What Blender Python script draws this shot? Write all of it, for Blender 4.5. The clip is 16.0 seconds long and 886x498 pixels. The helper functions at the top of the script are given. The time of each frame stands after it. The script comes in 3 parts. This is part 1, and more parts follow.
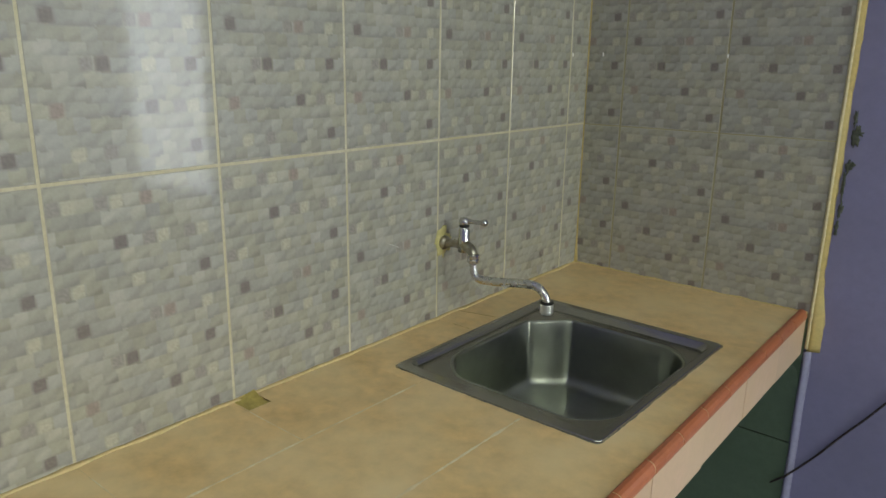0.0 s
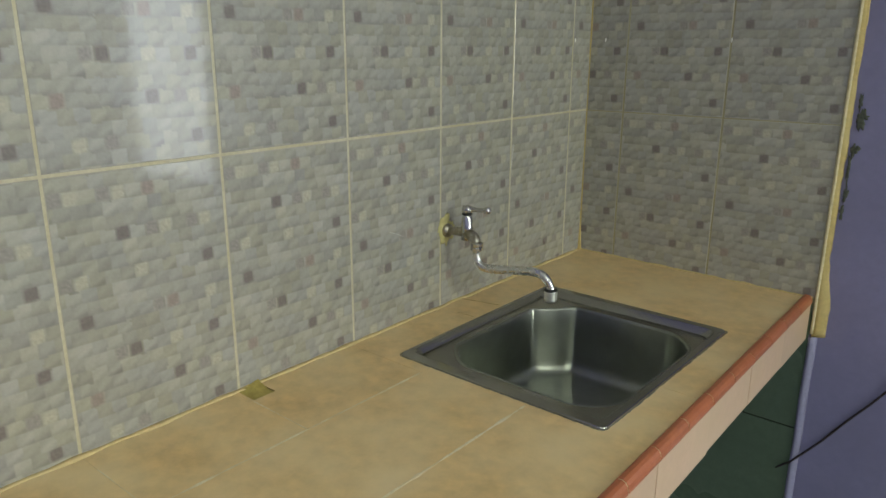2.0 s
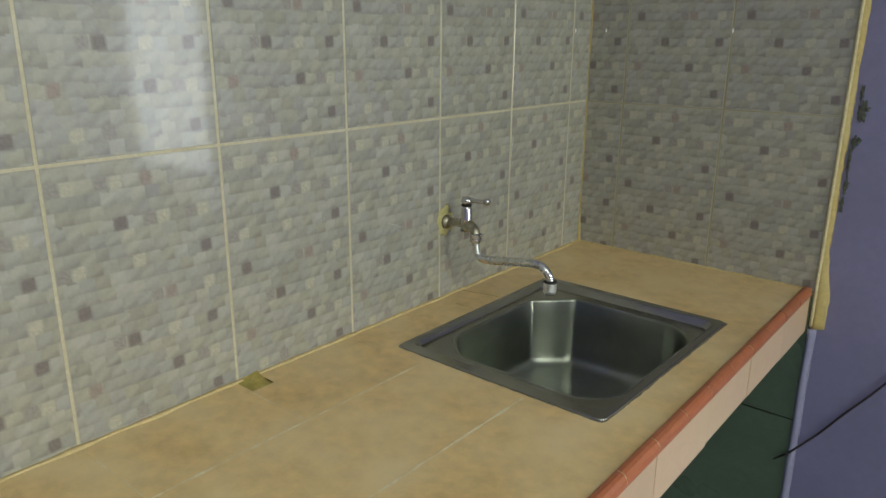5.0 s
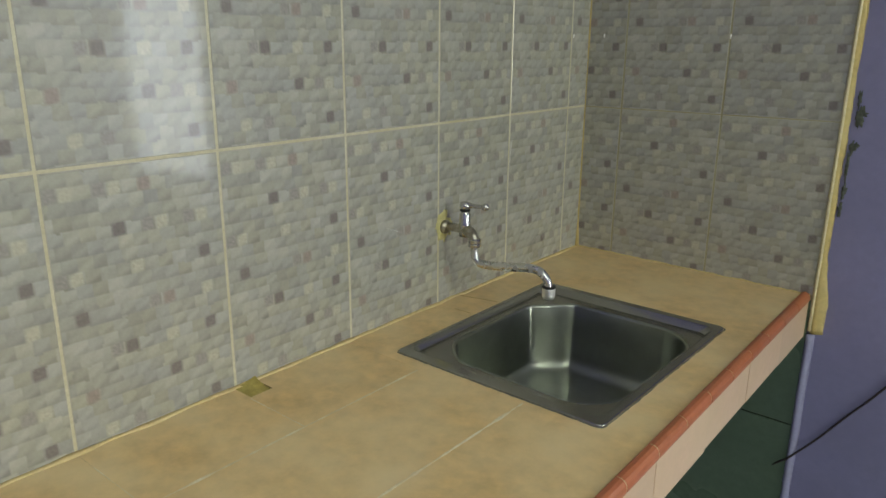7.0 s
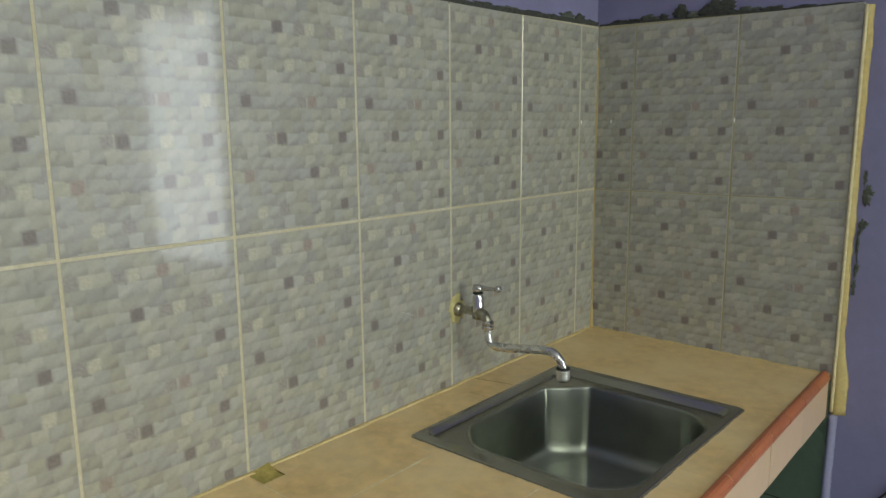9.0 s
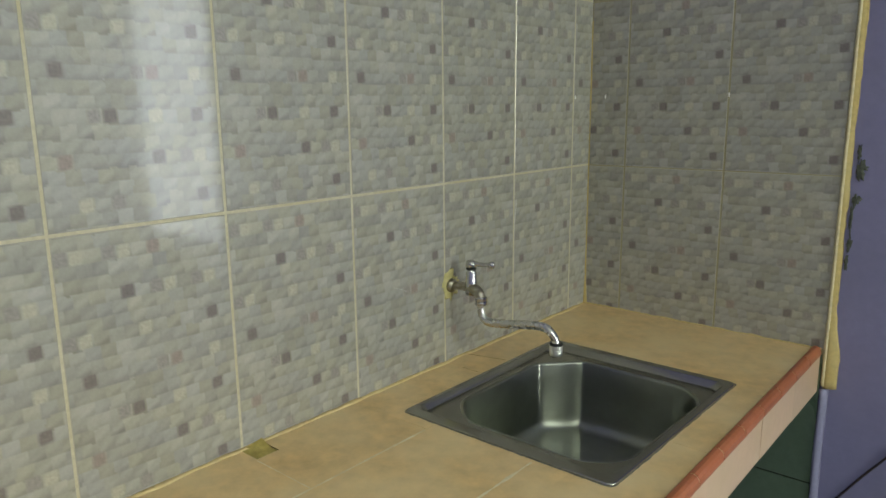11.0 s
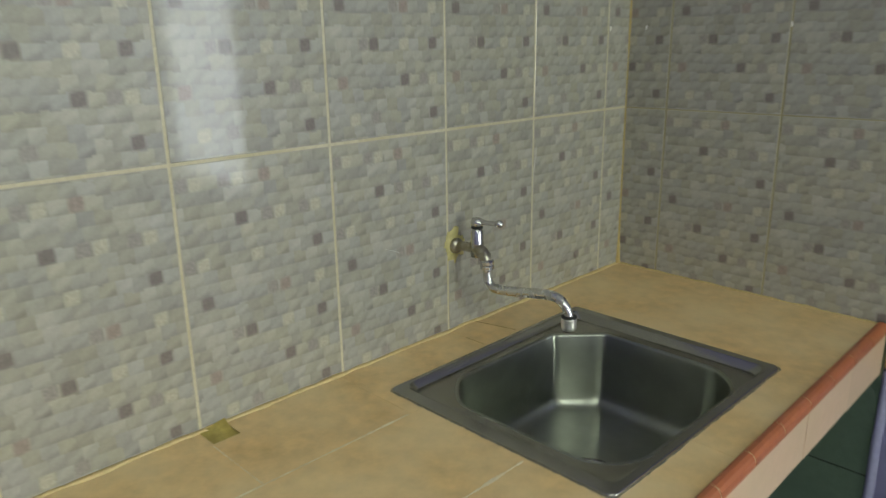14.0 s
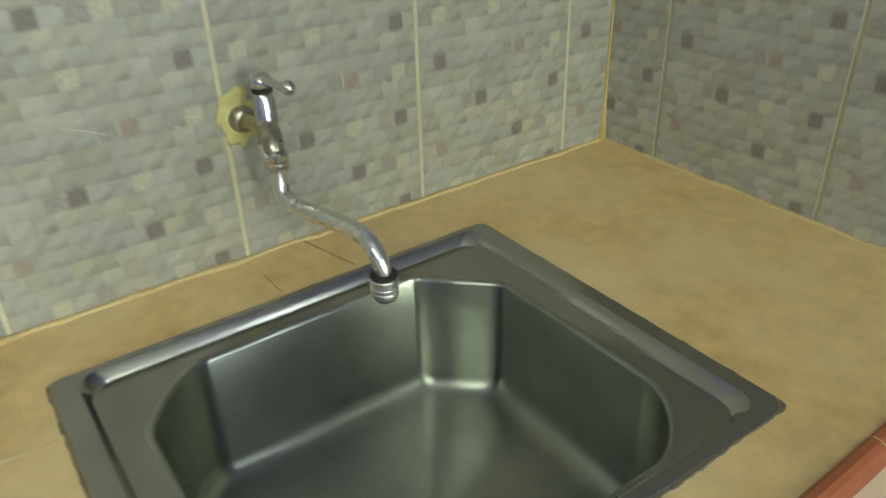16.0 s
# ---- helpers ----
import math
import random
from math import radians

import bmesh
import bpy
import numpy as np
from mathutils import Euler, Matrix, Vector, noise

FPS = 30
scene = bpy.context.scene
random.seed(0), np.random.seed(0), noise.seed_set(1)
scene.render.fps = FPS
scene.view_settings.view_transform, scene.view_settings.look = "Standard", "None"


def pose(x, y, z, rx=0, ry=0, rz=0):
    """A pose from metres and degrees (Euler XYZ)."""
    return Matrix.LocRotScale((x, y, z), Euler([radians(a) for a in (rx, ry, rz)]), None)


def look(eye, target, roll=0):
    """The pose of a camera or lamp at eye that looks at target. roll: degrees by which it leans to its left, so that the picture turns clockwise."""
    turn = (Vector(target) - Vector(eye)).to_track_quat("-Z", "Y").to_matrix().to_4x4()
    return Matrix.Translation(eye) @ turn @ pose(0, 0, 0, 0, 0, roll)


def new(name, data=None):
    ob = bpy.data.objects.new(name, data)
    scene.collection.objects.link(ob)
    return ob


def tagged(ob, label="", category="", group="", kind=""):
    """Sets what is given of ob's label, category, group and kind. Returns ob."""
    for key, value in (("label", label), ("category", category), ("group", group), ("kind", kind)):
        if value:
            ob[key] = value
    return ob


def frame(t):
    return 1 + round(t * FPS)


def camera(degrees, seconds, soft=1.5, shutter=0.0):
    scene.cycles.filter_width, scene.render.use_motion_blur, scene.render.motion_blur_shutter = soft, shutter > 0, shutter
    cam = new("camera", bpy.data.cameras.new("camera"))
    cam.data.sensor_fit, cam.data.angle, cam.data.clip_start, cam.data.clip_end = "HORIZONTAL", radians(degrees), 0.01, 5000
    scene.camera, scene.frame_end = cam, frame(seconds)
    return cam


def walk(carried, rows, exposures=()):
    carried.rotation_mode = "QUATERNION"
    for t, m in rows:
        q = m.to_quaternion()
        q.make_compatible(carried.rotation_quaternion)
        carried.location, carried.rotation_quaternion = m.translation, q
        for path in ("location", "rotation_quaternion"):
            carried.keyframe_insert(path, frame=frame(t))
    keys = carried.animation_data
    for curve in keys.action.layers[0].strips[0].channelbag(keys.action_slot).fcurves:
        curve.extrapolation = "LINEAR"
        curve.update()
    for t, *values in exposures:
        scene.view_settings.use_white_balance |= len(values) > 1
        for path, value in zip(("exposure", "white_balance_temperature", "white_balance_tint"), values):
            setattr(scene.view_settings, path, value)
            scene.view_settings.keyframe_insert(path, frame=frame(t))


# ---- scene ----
cam = camera(61.0, 16.0, shutter=0.5)
PATH = [
    (0, (0.962, -1.715, 1.418), (-0.268, -0.232, 0.881), 0.9),
    (0.5, (0.961, -1.714, 1.419), (-0.267, -0.234, 0.873), 0.6),
    (1, (0.96, -1.712, 1.418), (-0.269, -0.234, 0.866), 0.4),
    (1.5, (0.96, -1.71, 1.417), (-0.267, -0.233, 0.857), 0.4),
    (2, (0.96, -1.712, 1.415), (-0.272, -0.24, 0.85), 0.3),
    (2.5, (0.96, -1.711, 1.416), (-0.273, -0.241, 0.849), 0.4),
    (3, (0.962, -1.713, 1.416), (-0.273, -0.246, 0.85), 0.3),
    (3.5, (0.961, -1.713, 1.415), (-0.271, -0.247, 0.841), 0.2),
    (4, (0.96, -1.711, 1.414), (-0.27, -0.247, 0.828), 0.3),
    (6.5, (0.952, -1.709, 1.415), (-0.268, -0.235, 0.832), 0.5),
    (7, (0.954, -1.709, 1.415), (-0.268, -0.234, 0.839), 0.5),
    (7.5, (0.954, -1.711, 1.416), (-0.274, -0.244, 0.832), 0.5),
    (8, (0.956, -1.713, 1.414), (-0.277, -0.252, 0.828), 0.8),
    (8.3, (0.940, -1.715, 1.418), (-0.316, -0.251, 0.890), 1.2),
    (8.5, (0.963, -1.72, 1.417), (-0.339, -0.267, 0.976), 0.3),
    (9, (0.968, -1.717, 1.418), (-0.319, -0.23, 1.057), -0.5),
    (11.5, (0.968, -1.71, 1.412), (-0.293, -0.222, 0.972), -0.5),
    (12, (0.961, -1.706, 1.411), (-0.29, -0.214, 0.954), -0.5),
    (12.5, (0.955, -1.699, 1.41), (-0.291, -0.208, 0.938), -0.5),
    (13, (0.949, -1.698, 1.407), (-0.298, -0.215, 0.911), -0.4),
    (13.5, (0.939, -1.658, 1.396), (-0.309, -0.189, 0.86), -0.4),
    (14, (0.927, -1.5, 1.402), (-0.437, -0.154, 0.829), -0.9),
    (14.3, (0.945, -1.397, 1.41), (-0.479, -0.139, 0.785), 0.23),
    (14.5, (0.932, -1.349, 1.394), (-0.52, -0.134, 0.751), -0.42),
    (14.7, (0.928, -1.284, 1.392), (-0.52, -0.111, 0.664), -1.06),
    (15, (0.865, -1.165, 1.343), (-0.51, 0.057, 0.558), -0.83),
    (15.2, (0.814, -1.066, 1.344), (-0.576, 0.094, 0.492), 0.88),
    (15.5, (0.754, -0.97, 1.319), (-0.655, 0.125, 0.416), 0.3),
    (15.7, (0.74, -0.913, 1.31), (-0.644, 0.175, 0.362), -0.1),
    (16, (0.739, -0.816, 1.286), (-0.68, 0.173, 0.282), -1.66),
]
walk(cam, [(t, look(eye, target, roll)) for t, eye, target, roll in PATH], [(0.0, -0.24, 6480, 9), (7.0, -0.21, 6480, 9), (9.0, -0.18, 6480, 8), (13.0, -0.20, 6480, 8), (14.5, -0.15, 6500, 7), (15.2, 0.01, 6600, 3), (16.0, 0.20, 6640, 0)])

# ---- world, lamps ----
world = bpy.data.worlds.new("sky")
scene.world = world
world.use_nodes = True
wn, wl = world.node_tree.nodes, world.node_tree.links
sky = wn.new("ShaderNodeTexSky")
sky.sky_type, sky.sun_disc = "NISHITA", False
sky.sun_elevation, sky.sun_rotation = radians(40), radians(20)
wl.new(sky.outputs["Color"], wn["Background"].inputs["Color"])
wn["Background"].inputs["Strength"].default_value = 0.08


def area(name, m, w, h, power, colour):
    d = bpy.data.lights.new(name, "AREA")
    d.shape, d.size, d.size_y, d.energy, d.color = "RECTANGLE", w, h, power, colour
    ob = new(name, d)
    ob.matrix_world = m
    return ob


# daylight in the north window's opening
area("daylight_window", look((2.1, 0.128, 1.30), (2.1, -1.0, 1.30)), 0.76, 1.10, 9.0, (0.92, 1.0, 0.98))
# unseen source added in the east to brighten the west tiles
area("daylight_side_window", look((4.25, -0.88, 1.6), (0.0, -0.88, 1.6)), 0.56, 1.44, 52.0, (0.95, 1.0, 0.83))
# unseen skylight, added as the bright source that the bowl mirrors
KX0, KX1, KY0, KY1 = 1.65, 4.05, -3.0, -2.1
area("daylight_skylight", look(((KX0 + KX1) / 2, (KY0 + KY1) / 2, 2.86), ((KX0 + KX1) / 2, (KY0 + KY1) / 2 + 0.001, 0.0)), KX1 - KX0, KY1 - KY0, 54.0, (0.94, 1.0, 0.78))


# ---- materials ----
def mat(name, colour, rough=0.5, metal=0.0, vary=0.12, grain=40.0, bump=0.05, stain=None, stain_scale=3.0, rough_vary=0.1, coat=0.0, spec=0.5, attr="", piece=0.0, stain_detail=2.0):
    m = bpy.data.materials.new(name)
    m.use_nodes = True
    n, l = m.node_tree.nodes, m.node_tree.links
    b = n["Principled BSDF"]
    b.inputs["Metallic"].default_value = metal
    b.inputs["Coat Weight"].default_value = coat
    b.inputs["Coat Roughness"].default_value = 0.06
    b.inputs["Specular IOR Level"].default_value = spec
    tc = n.new("ShaderNodeTexCoord")
    geo = n.new("ShaderNodeNewGeometry")

    def noise_at(scale, detail, rough_=0.6):
        t = n.new("ShaderNodeTexNoise")
        t.inputs["Scale"].default_value, t.inputs["Detail"].default_value, t.inputs["Roughness"].default_value = scale, detail, rough_
        l.new(geo.outputs["Position"], t.inputs["Vector"])
        return t.outputs["Fac"]

    def mix(kind, fac, a, bb):
        x = n.new("ShaderNodeMix")
        x.data_type, x.blend_type = "RGBA", kind
        for sock, v in (("Factor", fac), (6, a), (7, bb)):
            s = x.inputs[sock] if not isinstance(sock, str) else x.inputs[0]
            if hasattr(v, "is_linked"):
                l.new(v, s)
            else:
                s.default_value = v
        return x.outputs[2]

    def ramp(v, lo, hi, a, z):
        r = n.new("ShaderNodeMapRange")
        l.new(v, r.inputs["Value"])
        for k, q in zip(("From Min", "From Max", "To Min", "To Max"), (lo, hi, a, z)):
            r.inputs[k].default_value = q
        return r.outputs["Result"]

    fine, wide = noise_at(grain, 6.0), noise_at(stain_scale, stain_detail, 0.5)
    if attr:
        at = n.new("ShaderNodeAttribute")
        at.attribute_name = attr
        base = at.outputs["Color"]
    else:
        base = (*colour, 1)
    shade = ramp(fine, 0.3, 0.7, 1 - vary, 1 + vary)
    grey = n.new("ShaderNodeCombineColor")
    for k in range(3):
        l.new(shade, grey.inputs[k])
    col = mix("MULTIPLY", 1.0, base, grey.outputs[0])
    if stain:
        col = mix("MIX", ramp(wide, 0.25, 0.75, 0.0, 0.85), col, (*stain, 1))
    if piece:
        info = n.new("ShaderNodeObjectInfo")
        g2 = n.new("ShaderNodeCombineColor")
        pv = ramp(info.outputs["Random"], 0, 1, 1 - piece, 1 + piece)
        for k in range(3):
            l.new(pv, g2.inputs[k])
        col = mix("MULTIPLY", 1.0, col, g2.outputs[0])
    l.new(col, b.inputs["Base Color"])
    l.new(ramp(wide, 0.3, 0.7, rough - rough_vary / 2, rough + rough_vary / 2), b.inputs["Roughness"])
    if bump:
        bp = n.new("ShaderNodeBump")
        bp.inputs["Strength"].default_value, bp.inputs["Distance"].default_value = bump, 0.002
        l.new(fine, bp.inputs["Height"])
        l.new(bp.outputs["Normal"], b.inputs["Normal"])
    return m


TILE = mat("printed_wall_tile", (0.4, 0.4, 0.36), 0.30, vary=0.05, grain=200, bump=0.012, attr="print", rough_vary=0.08, spec=0.35, coat=0.62, piece=0.03)
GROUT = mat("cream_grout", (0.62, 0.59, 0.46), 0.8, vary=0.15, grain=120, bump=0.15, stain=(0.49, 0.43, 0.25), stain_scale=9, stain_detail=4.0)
# darker, yellower grout for the north tiles
DIMGROUT = mat("darker_grout", (0.44, 0.41, 0.28), 0.8, vary=0.15, grain=120, bump=0.15, stain=(0.32, 0.28, 0.16), stain_scale=7)
YELLOW = mat("yellow_grout", (0.50, 0.37, 0.13), 0.7, vary=0.2, grain=90, bump=0.25, stain=(0.62, 0.51, 0.24), stain_scale=12)
PALE = mat("pale_trim", (0.66, 0.58, 0.36), 0.5, vary=0.15, grain=90, bump=0.1)
PURPLE = mat("purple_paint", (0.255, 0.245, 0.43), 0.62, vary=0.06, grain=60, bump=0.12, stain=(0.205, 0.195, 0.33), stain_scale=5, stain_detail=5.0)
# the purple made lighter for the edge that faces the light
PURPLE_LIT = mat("lit_purple_edge", (0.29, 0.285, 0.44), 0.55, vary=0.08, grain=80, bump=0.1)
GREEN = mat("green_wall_tile", (0.115, 0.165, 0.12), 0.3, vary=0.15, grain=50, bump=0.03, stain=(0.085, 0.13, 0.09), stain_scale=6, piece=0.08)
DARKGROUT = mat("dark_joint", (0.012, 0.014, 0.012), 0.9, vary=0.2)
TAN = mat("tan_counter_tile", (0.72, 0.485, 0.205), 0.33, vary=0.17, grain=38, bump=0.006, stain=(0.84, 0.67, 0.38), stain_scale=9, stain_detail=6.0, rough_vary=0.1, piece=0.03)
TANGROUT = mat("tan_grout", (0.64, 0.52, 0.31), 0.8, vary=0.2, grain=100, bump=0.2)
PEACH = mat("peach_fascia_tile", (0.66, 0.46, 0.33), 0.4, vary=0.05, grain=70, bump=0.04, stain=(0.62, 0.47, 0.32), stain_scale=8, piece=0.08)
TERRA = mat("terracotta_trim", (0.42, 0.14, 0.062), 0.4, vary=0.12, grain=90, bump=0.06, stain=(0.40, 0.12, 0.05), stain_scale=16, piece=0.08)
CEMENT = mat("cement", (0.15, 0.15, 0.135), 0.9, vary=0.3, grain=140, bump=0.5)
MORTAR_AND_SHADOW = mat("dark_mortar_and_shadow", (0.06, 0.062, 0.055), 0.95, vary=0.4, grain=160, bump=0.6)
STEEL = mat("brushed_steel", (0.37, 0.365, 0.345), 0.2, metal=1.0, vary=0.05, grain=30, bump=0.0, stain=(0.36, 0.36, 0.325), stain_scale=14, stain_detail=5.0, rough_vary=0.07)
DRAWN = mat("drawn_steel", (0.40, 0.42, 0.38), 0.28, metal=1.0, vary=0.05, grain=30, bump=0.0, stain=(0.28, 0.295, 0.255), stain_scale=14, stain_detail=5.0, rough_vary=0.0)
# drawn upright: light spreads along the height of the walls
along = DRAWN.node_tree.nodes.new("ShaderNodeTangent")
along.direction_type, along.axis = "RADIAL", "Z"
steel = DRAWN.node_tree.nodes["Principled BSDF"]
DRAWN.node_tree.links.new(along.outputs["Tangent"], steel.inputs["Tangent"])
steel.inputs["Anisotropic"].default_value, steel.inputs["Anisotropic Rotation"].default_value = 0.95, 0.25
SATIN = mat("dull_chrome", (0.74, 0.74, 0.73), 0.26, metal=1.0, vary=0.08, grain=150, bump=0.02, stain=(0.64, 0.64, 0.62), stain_scale=60, rough_vary=0.12)
CHROME = mat("chrome", (0.62, 0.62, 0.63), 0.18, metal=1.0, vary=0.05, grain=200, bump=0.01, stain=(0.55, 0.55, 0.54), stain_scale=60, rough_vary=0.1)
OLDCHROME = mat("tarnished_chrome", (0.50, 0.48, 0.42), 0.32, metal=1.0, vary=0.2, grain=120, bump=0.05, stain=(0.26, 0.22, 0.13), stain_scale=70, stain_detail=4.0)
NOZZLE = mat("matt_chrome", (0.80, 0.80, 0.78), 0.42, metal=1.0, vary=0.06, grain=150, bump=0.02)
RUBBER_AND_SHADE = mat("black_rubber_and_shade", (0.015, 0.015, 0.015), 0.6, vary=0.2)
CEIL = mat("ceiling_paint", (0.78, 0.78, 0.76), 0.8, vary=0.04)
FLOOR = mat("floor_tile", (0.25, 0.27, 0.23), 0.35, vary=0.08, stain=(0.2, 0.21, 0.18))
WHITE = mat("white_frame_paint", (0.75, 0.74, 0.7), 0.5, vary=0.05)


def glow(name, colour, strength):
    m = bpy.data.materials.new(name)
    m.use_nodes = True
    b = m.node_tree.nodes["Principled BSDF"]
    b.inputs["Base Color"].default_value = (*colour, 1)
    b.inputs["Emission Color"].default_value = (*colour, 1)
    b.inputs["Emission Strength"].default_value = strength
    return m


DAY = glow("overcast_daylight", (0.93, 0.98, 1.0), 3.2)
# glowing sheet that goes with the added side window
SIDE_GLOW = glow("side_window_glow", (0.85, 0.95, 0.82), 1.6)


# ---- mesh helpers ----
def part(name, bm, material, parent=None, label="", smooth=False):
    me = bpy.data.meshes.new(name)
    bmesh.ops.recalc_face_normals(bm, faces=bm.faces)
    bm.to_mesh(me)
    bm.free()
    me.materials.append(material)
    if smooth:
        me.polygons.foreach_set("use_smooth", [True] * len(me.polygons))
    ob = new(name, me)
    if parent:
        ob.parent = parent
    return tagged(ob, label)


def thing(name, label, category, group="", at=(0, 0, 0), kind=""):
    ob = new(name)
    ob.location = at
    ob.empty_display_size = 0.05
    return tagged(ob, label, category, group, kind)


def box(bm, a, b):
    x0, y0, z0 = a
    x1, y1, z1 = b
    v = [bm.verts.new(p) for p in ((x0, y0, z0), (x1, y0, z0), (x1, y1, z0), (x0, y1, z0), (x0, y0, z1), (x1, y0, z1), (x1, y1, z1), (x0, y1, z1))]
    for f in ((3, 2, 1, 0), (4, 5, 6, 7), (0, 1, 5, 4), (1, 2, 6, 5), (2, 3, 7, 6), (3, 0, 4, 7)):
        bm.faces.new([v[i] for i in f])


def boxes(*pairs):
    bm = bmesh.new()
    for a, b in pairs:
        box(bm, a, b)
    return bm


def rings(bm, loops, cap_first=False, cap_last=False):
    made = [[bm.verts.new(p) for p in lp] for lp in loops]
    for p, q in zip(made, made[1:]):
        n = len(p)
        for i in range(n):
            bm.faces.new((p[i], p[(i + 1) % n], q[(i + 1) % n], q[i]))
    if cap_first:
        bm.faces.new(made[0][::-1])
    if cap_last:
        bm.faces.new(made[-1])
    return bm


def lathe(bm, profile, axis_m, n=24, caps=True):
    """profile: (radius, height) along the local z of axis_m."""
    loops = [[axis_m @ Vector((r * math.cos(2 * math.pi * k / n), r * math.sin(2 * math.pi * k / n), h)) for k in range(n)] for r, h in profile]
    return rings(bm, loops, caps, caps)


def tube(bm, pts, radius, n=14, smooth_steps=6):
    """A pipe along a rounded line; radius is one number or one for each point."""
    P = [Vector(p) for p in pts]
    R = [radius] * len(P) if isinstance(radius, (int, float)) else list(radius)
    line, rad = [], []
    for i in range(len(P) - 1):
        p0, p1, p2, p3 = P[max(i - 1, 0)], P[i], P[i + 1], P[min(i + 2, len(P) - 1)]
        for s in range(smooth_steps):
            t = s / smooth_steps
            line.append(0.5 * ((2 * p1) + (p2 - p0) * t + (2 * p0 - 5 * p1 + 4 * p2 - p3) * t * t + (3 * p1 - p0 - 3 * p2 + p3) * t ** 3))
            rad.append(R[i] + (R[i + 1] - R[i]) * t)
    line.append(P[-1])
    rad.append(R[-1])
    loops, side = [], None
    for i, p in enumerate(line):
        d = (line[min(i + 1, len(line) - 1)] - line[max(i - 1, 0)]).normalized()
        side = d.orthogonal().normalized() if side is None else (side - d * side.dot(d)).normalized()
        up = d.cross(side)
        loops.append([p + rad[i] * (math.cos(a) * side + math.sin(a) * up) for a in (2 * math.pi * k / n for k in range(n))])
    return rings(bm, loops, True, True)


def rrect(x0, x1, y0, y1, r, z, n=8):
    out = []
    for cx, cy, a0 in ((x1 - r, y1 - r, 0), (x0 + r, y1 - r, 90), (x0 + r, y0 + r, 180), (x1 - r, y0 + r, 270)):
        for k in range(n + 1):
            a = radians(a0 + 90 * k / n)
            out.append((cx + r * math.cos(a), cy + r * math.sin(a), z))
    return out


def ns(x, y=0.0, z=0.0):
    return noise.noise((x, y, z))


# ---- the room ----
CZ = 0.85                       # top of the counter
TOP = 1.618                     # top of the wall tiles
RX, RY, RZ = 4.2, -3.6, 2.8     # the room's far corner and height

tagged(part("floor", boxes(((-0.12, RY - 0.12, -0.1), (RX + 1.4, 0.9, 0.0))), FLOOR), "grey-green tiled kitchen floor", "floor", kind="structure")
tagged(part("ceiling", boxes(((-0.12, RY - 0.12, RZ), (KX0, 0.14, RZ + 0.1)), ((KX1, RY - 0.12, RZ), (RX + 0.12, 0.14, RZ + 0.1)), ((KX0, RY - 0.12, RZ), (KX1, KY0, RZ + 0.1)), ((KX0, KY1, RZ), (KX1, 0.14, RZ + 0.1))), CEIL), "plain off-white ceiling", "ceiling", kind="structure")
tagged(part("wall_west", boxes(((-0.13, RY - 0.12, 0), (-0.01, 0.13, RZ))), PURPLE), "purple painted plaster wall behind the tiles", "wall", kind="structure")
WX0, WX1, WZ0, WZ1 = 1.71, 2.48, 0.74, 1.86
tagged(part("wall_north", boxes(((-0.01, 0.01, 0), (WX0, 0.13, RZ)), ((WX1, 0.01, 0), (RX + 0.12, 0.13, RZ)), ((WX0, 0.01, 0), (WX1, 0.13, WZ0)), ((WX0, 0.01, WZ1), (WX1, 0.13, RZ))), PURPLE),
       "purple painted plaster wall with scuffs", "wall", kind="structure")
tagged(part("wall_east", boxes(((RX, RY - 0.12, 0), (RX + 0.12, -1.20, RZ)), ((RX, -0.56, 0), (RX + 0.12, 0.01, RZ)), ((RX, -1.20, 2.35), (RX + 0.12, -0.56, RZ)), ((RX, -1.20, 0), (RX + 0.12, -0.56, 0.85))), PURPLE),
       "purple painted plaster wall with an added window opening", "wall", kind="structure")
tagged(part("wall_south", boxes(((-0.01, RY - 0.12, 0), (RX, RY, RZ))), PURPLE), "plain purple painted wall", "wall", kind="structure")
win = thing("window_1", "narrow window in the purple wall", "window", at=(0, 0, 0), kind="structure")
part("window_frame", boxes(((WX0, 0.09, WZ0), (WX0 + 0.02, 0.12, WZ1)), ((WX1 - 0.02, 0.09, WZ0), (WX1, 0.12, WZ1)), ((WX0 + 0.02, 0.09, WZ0), (WX1 - 0.02, 0.12, WZ0 + 0.02)), ((WX0 + 0.02, 0.09, WZ1 - 0.02), (WX1 - 0.02, 0.12, WZ1))), WHITE, win)
tagged(part("backdrop", boxes(((0.4, 0.8, 0.0), (4.5, 0.82, 2.7))), DAY), "pale overcast daylight outside the window", "backdrop", kind="structure")
tagged(part("backdrop", boxes(((RX + 1.2, -3.4, 0.0), (RX + 1.22, 0.8, 2.6))), SIDE_GLOW), "glowing sheet outside the added side window", "backdrop", kind="structure")

# frame of the added skylight, never in view
sky_window = thing("window_3", "unseen skylight added in the off-white ceiling", "window", kind="structure")
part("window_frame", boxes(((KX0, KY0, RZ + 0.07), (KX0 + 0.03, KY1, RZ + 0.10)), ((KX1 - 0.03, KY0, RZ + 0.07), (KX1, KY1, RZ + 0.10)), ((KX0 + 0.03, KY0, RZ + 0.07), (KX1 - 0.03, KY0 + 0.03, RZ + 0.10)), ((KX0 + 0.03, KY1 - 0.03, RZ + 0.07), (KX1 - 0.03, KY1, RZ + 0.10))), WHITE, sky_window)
# unseen window, added as an opening for the extra side light
side = thing("window_2", "unseen tall window added in the side wall", "window", kind="structure")
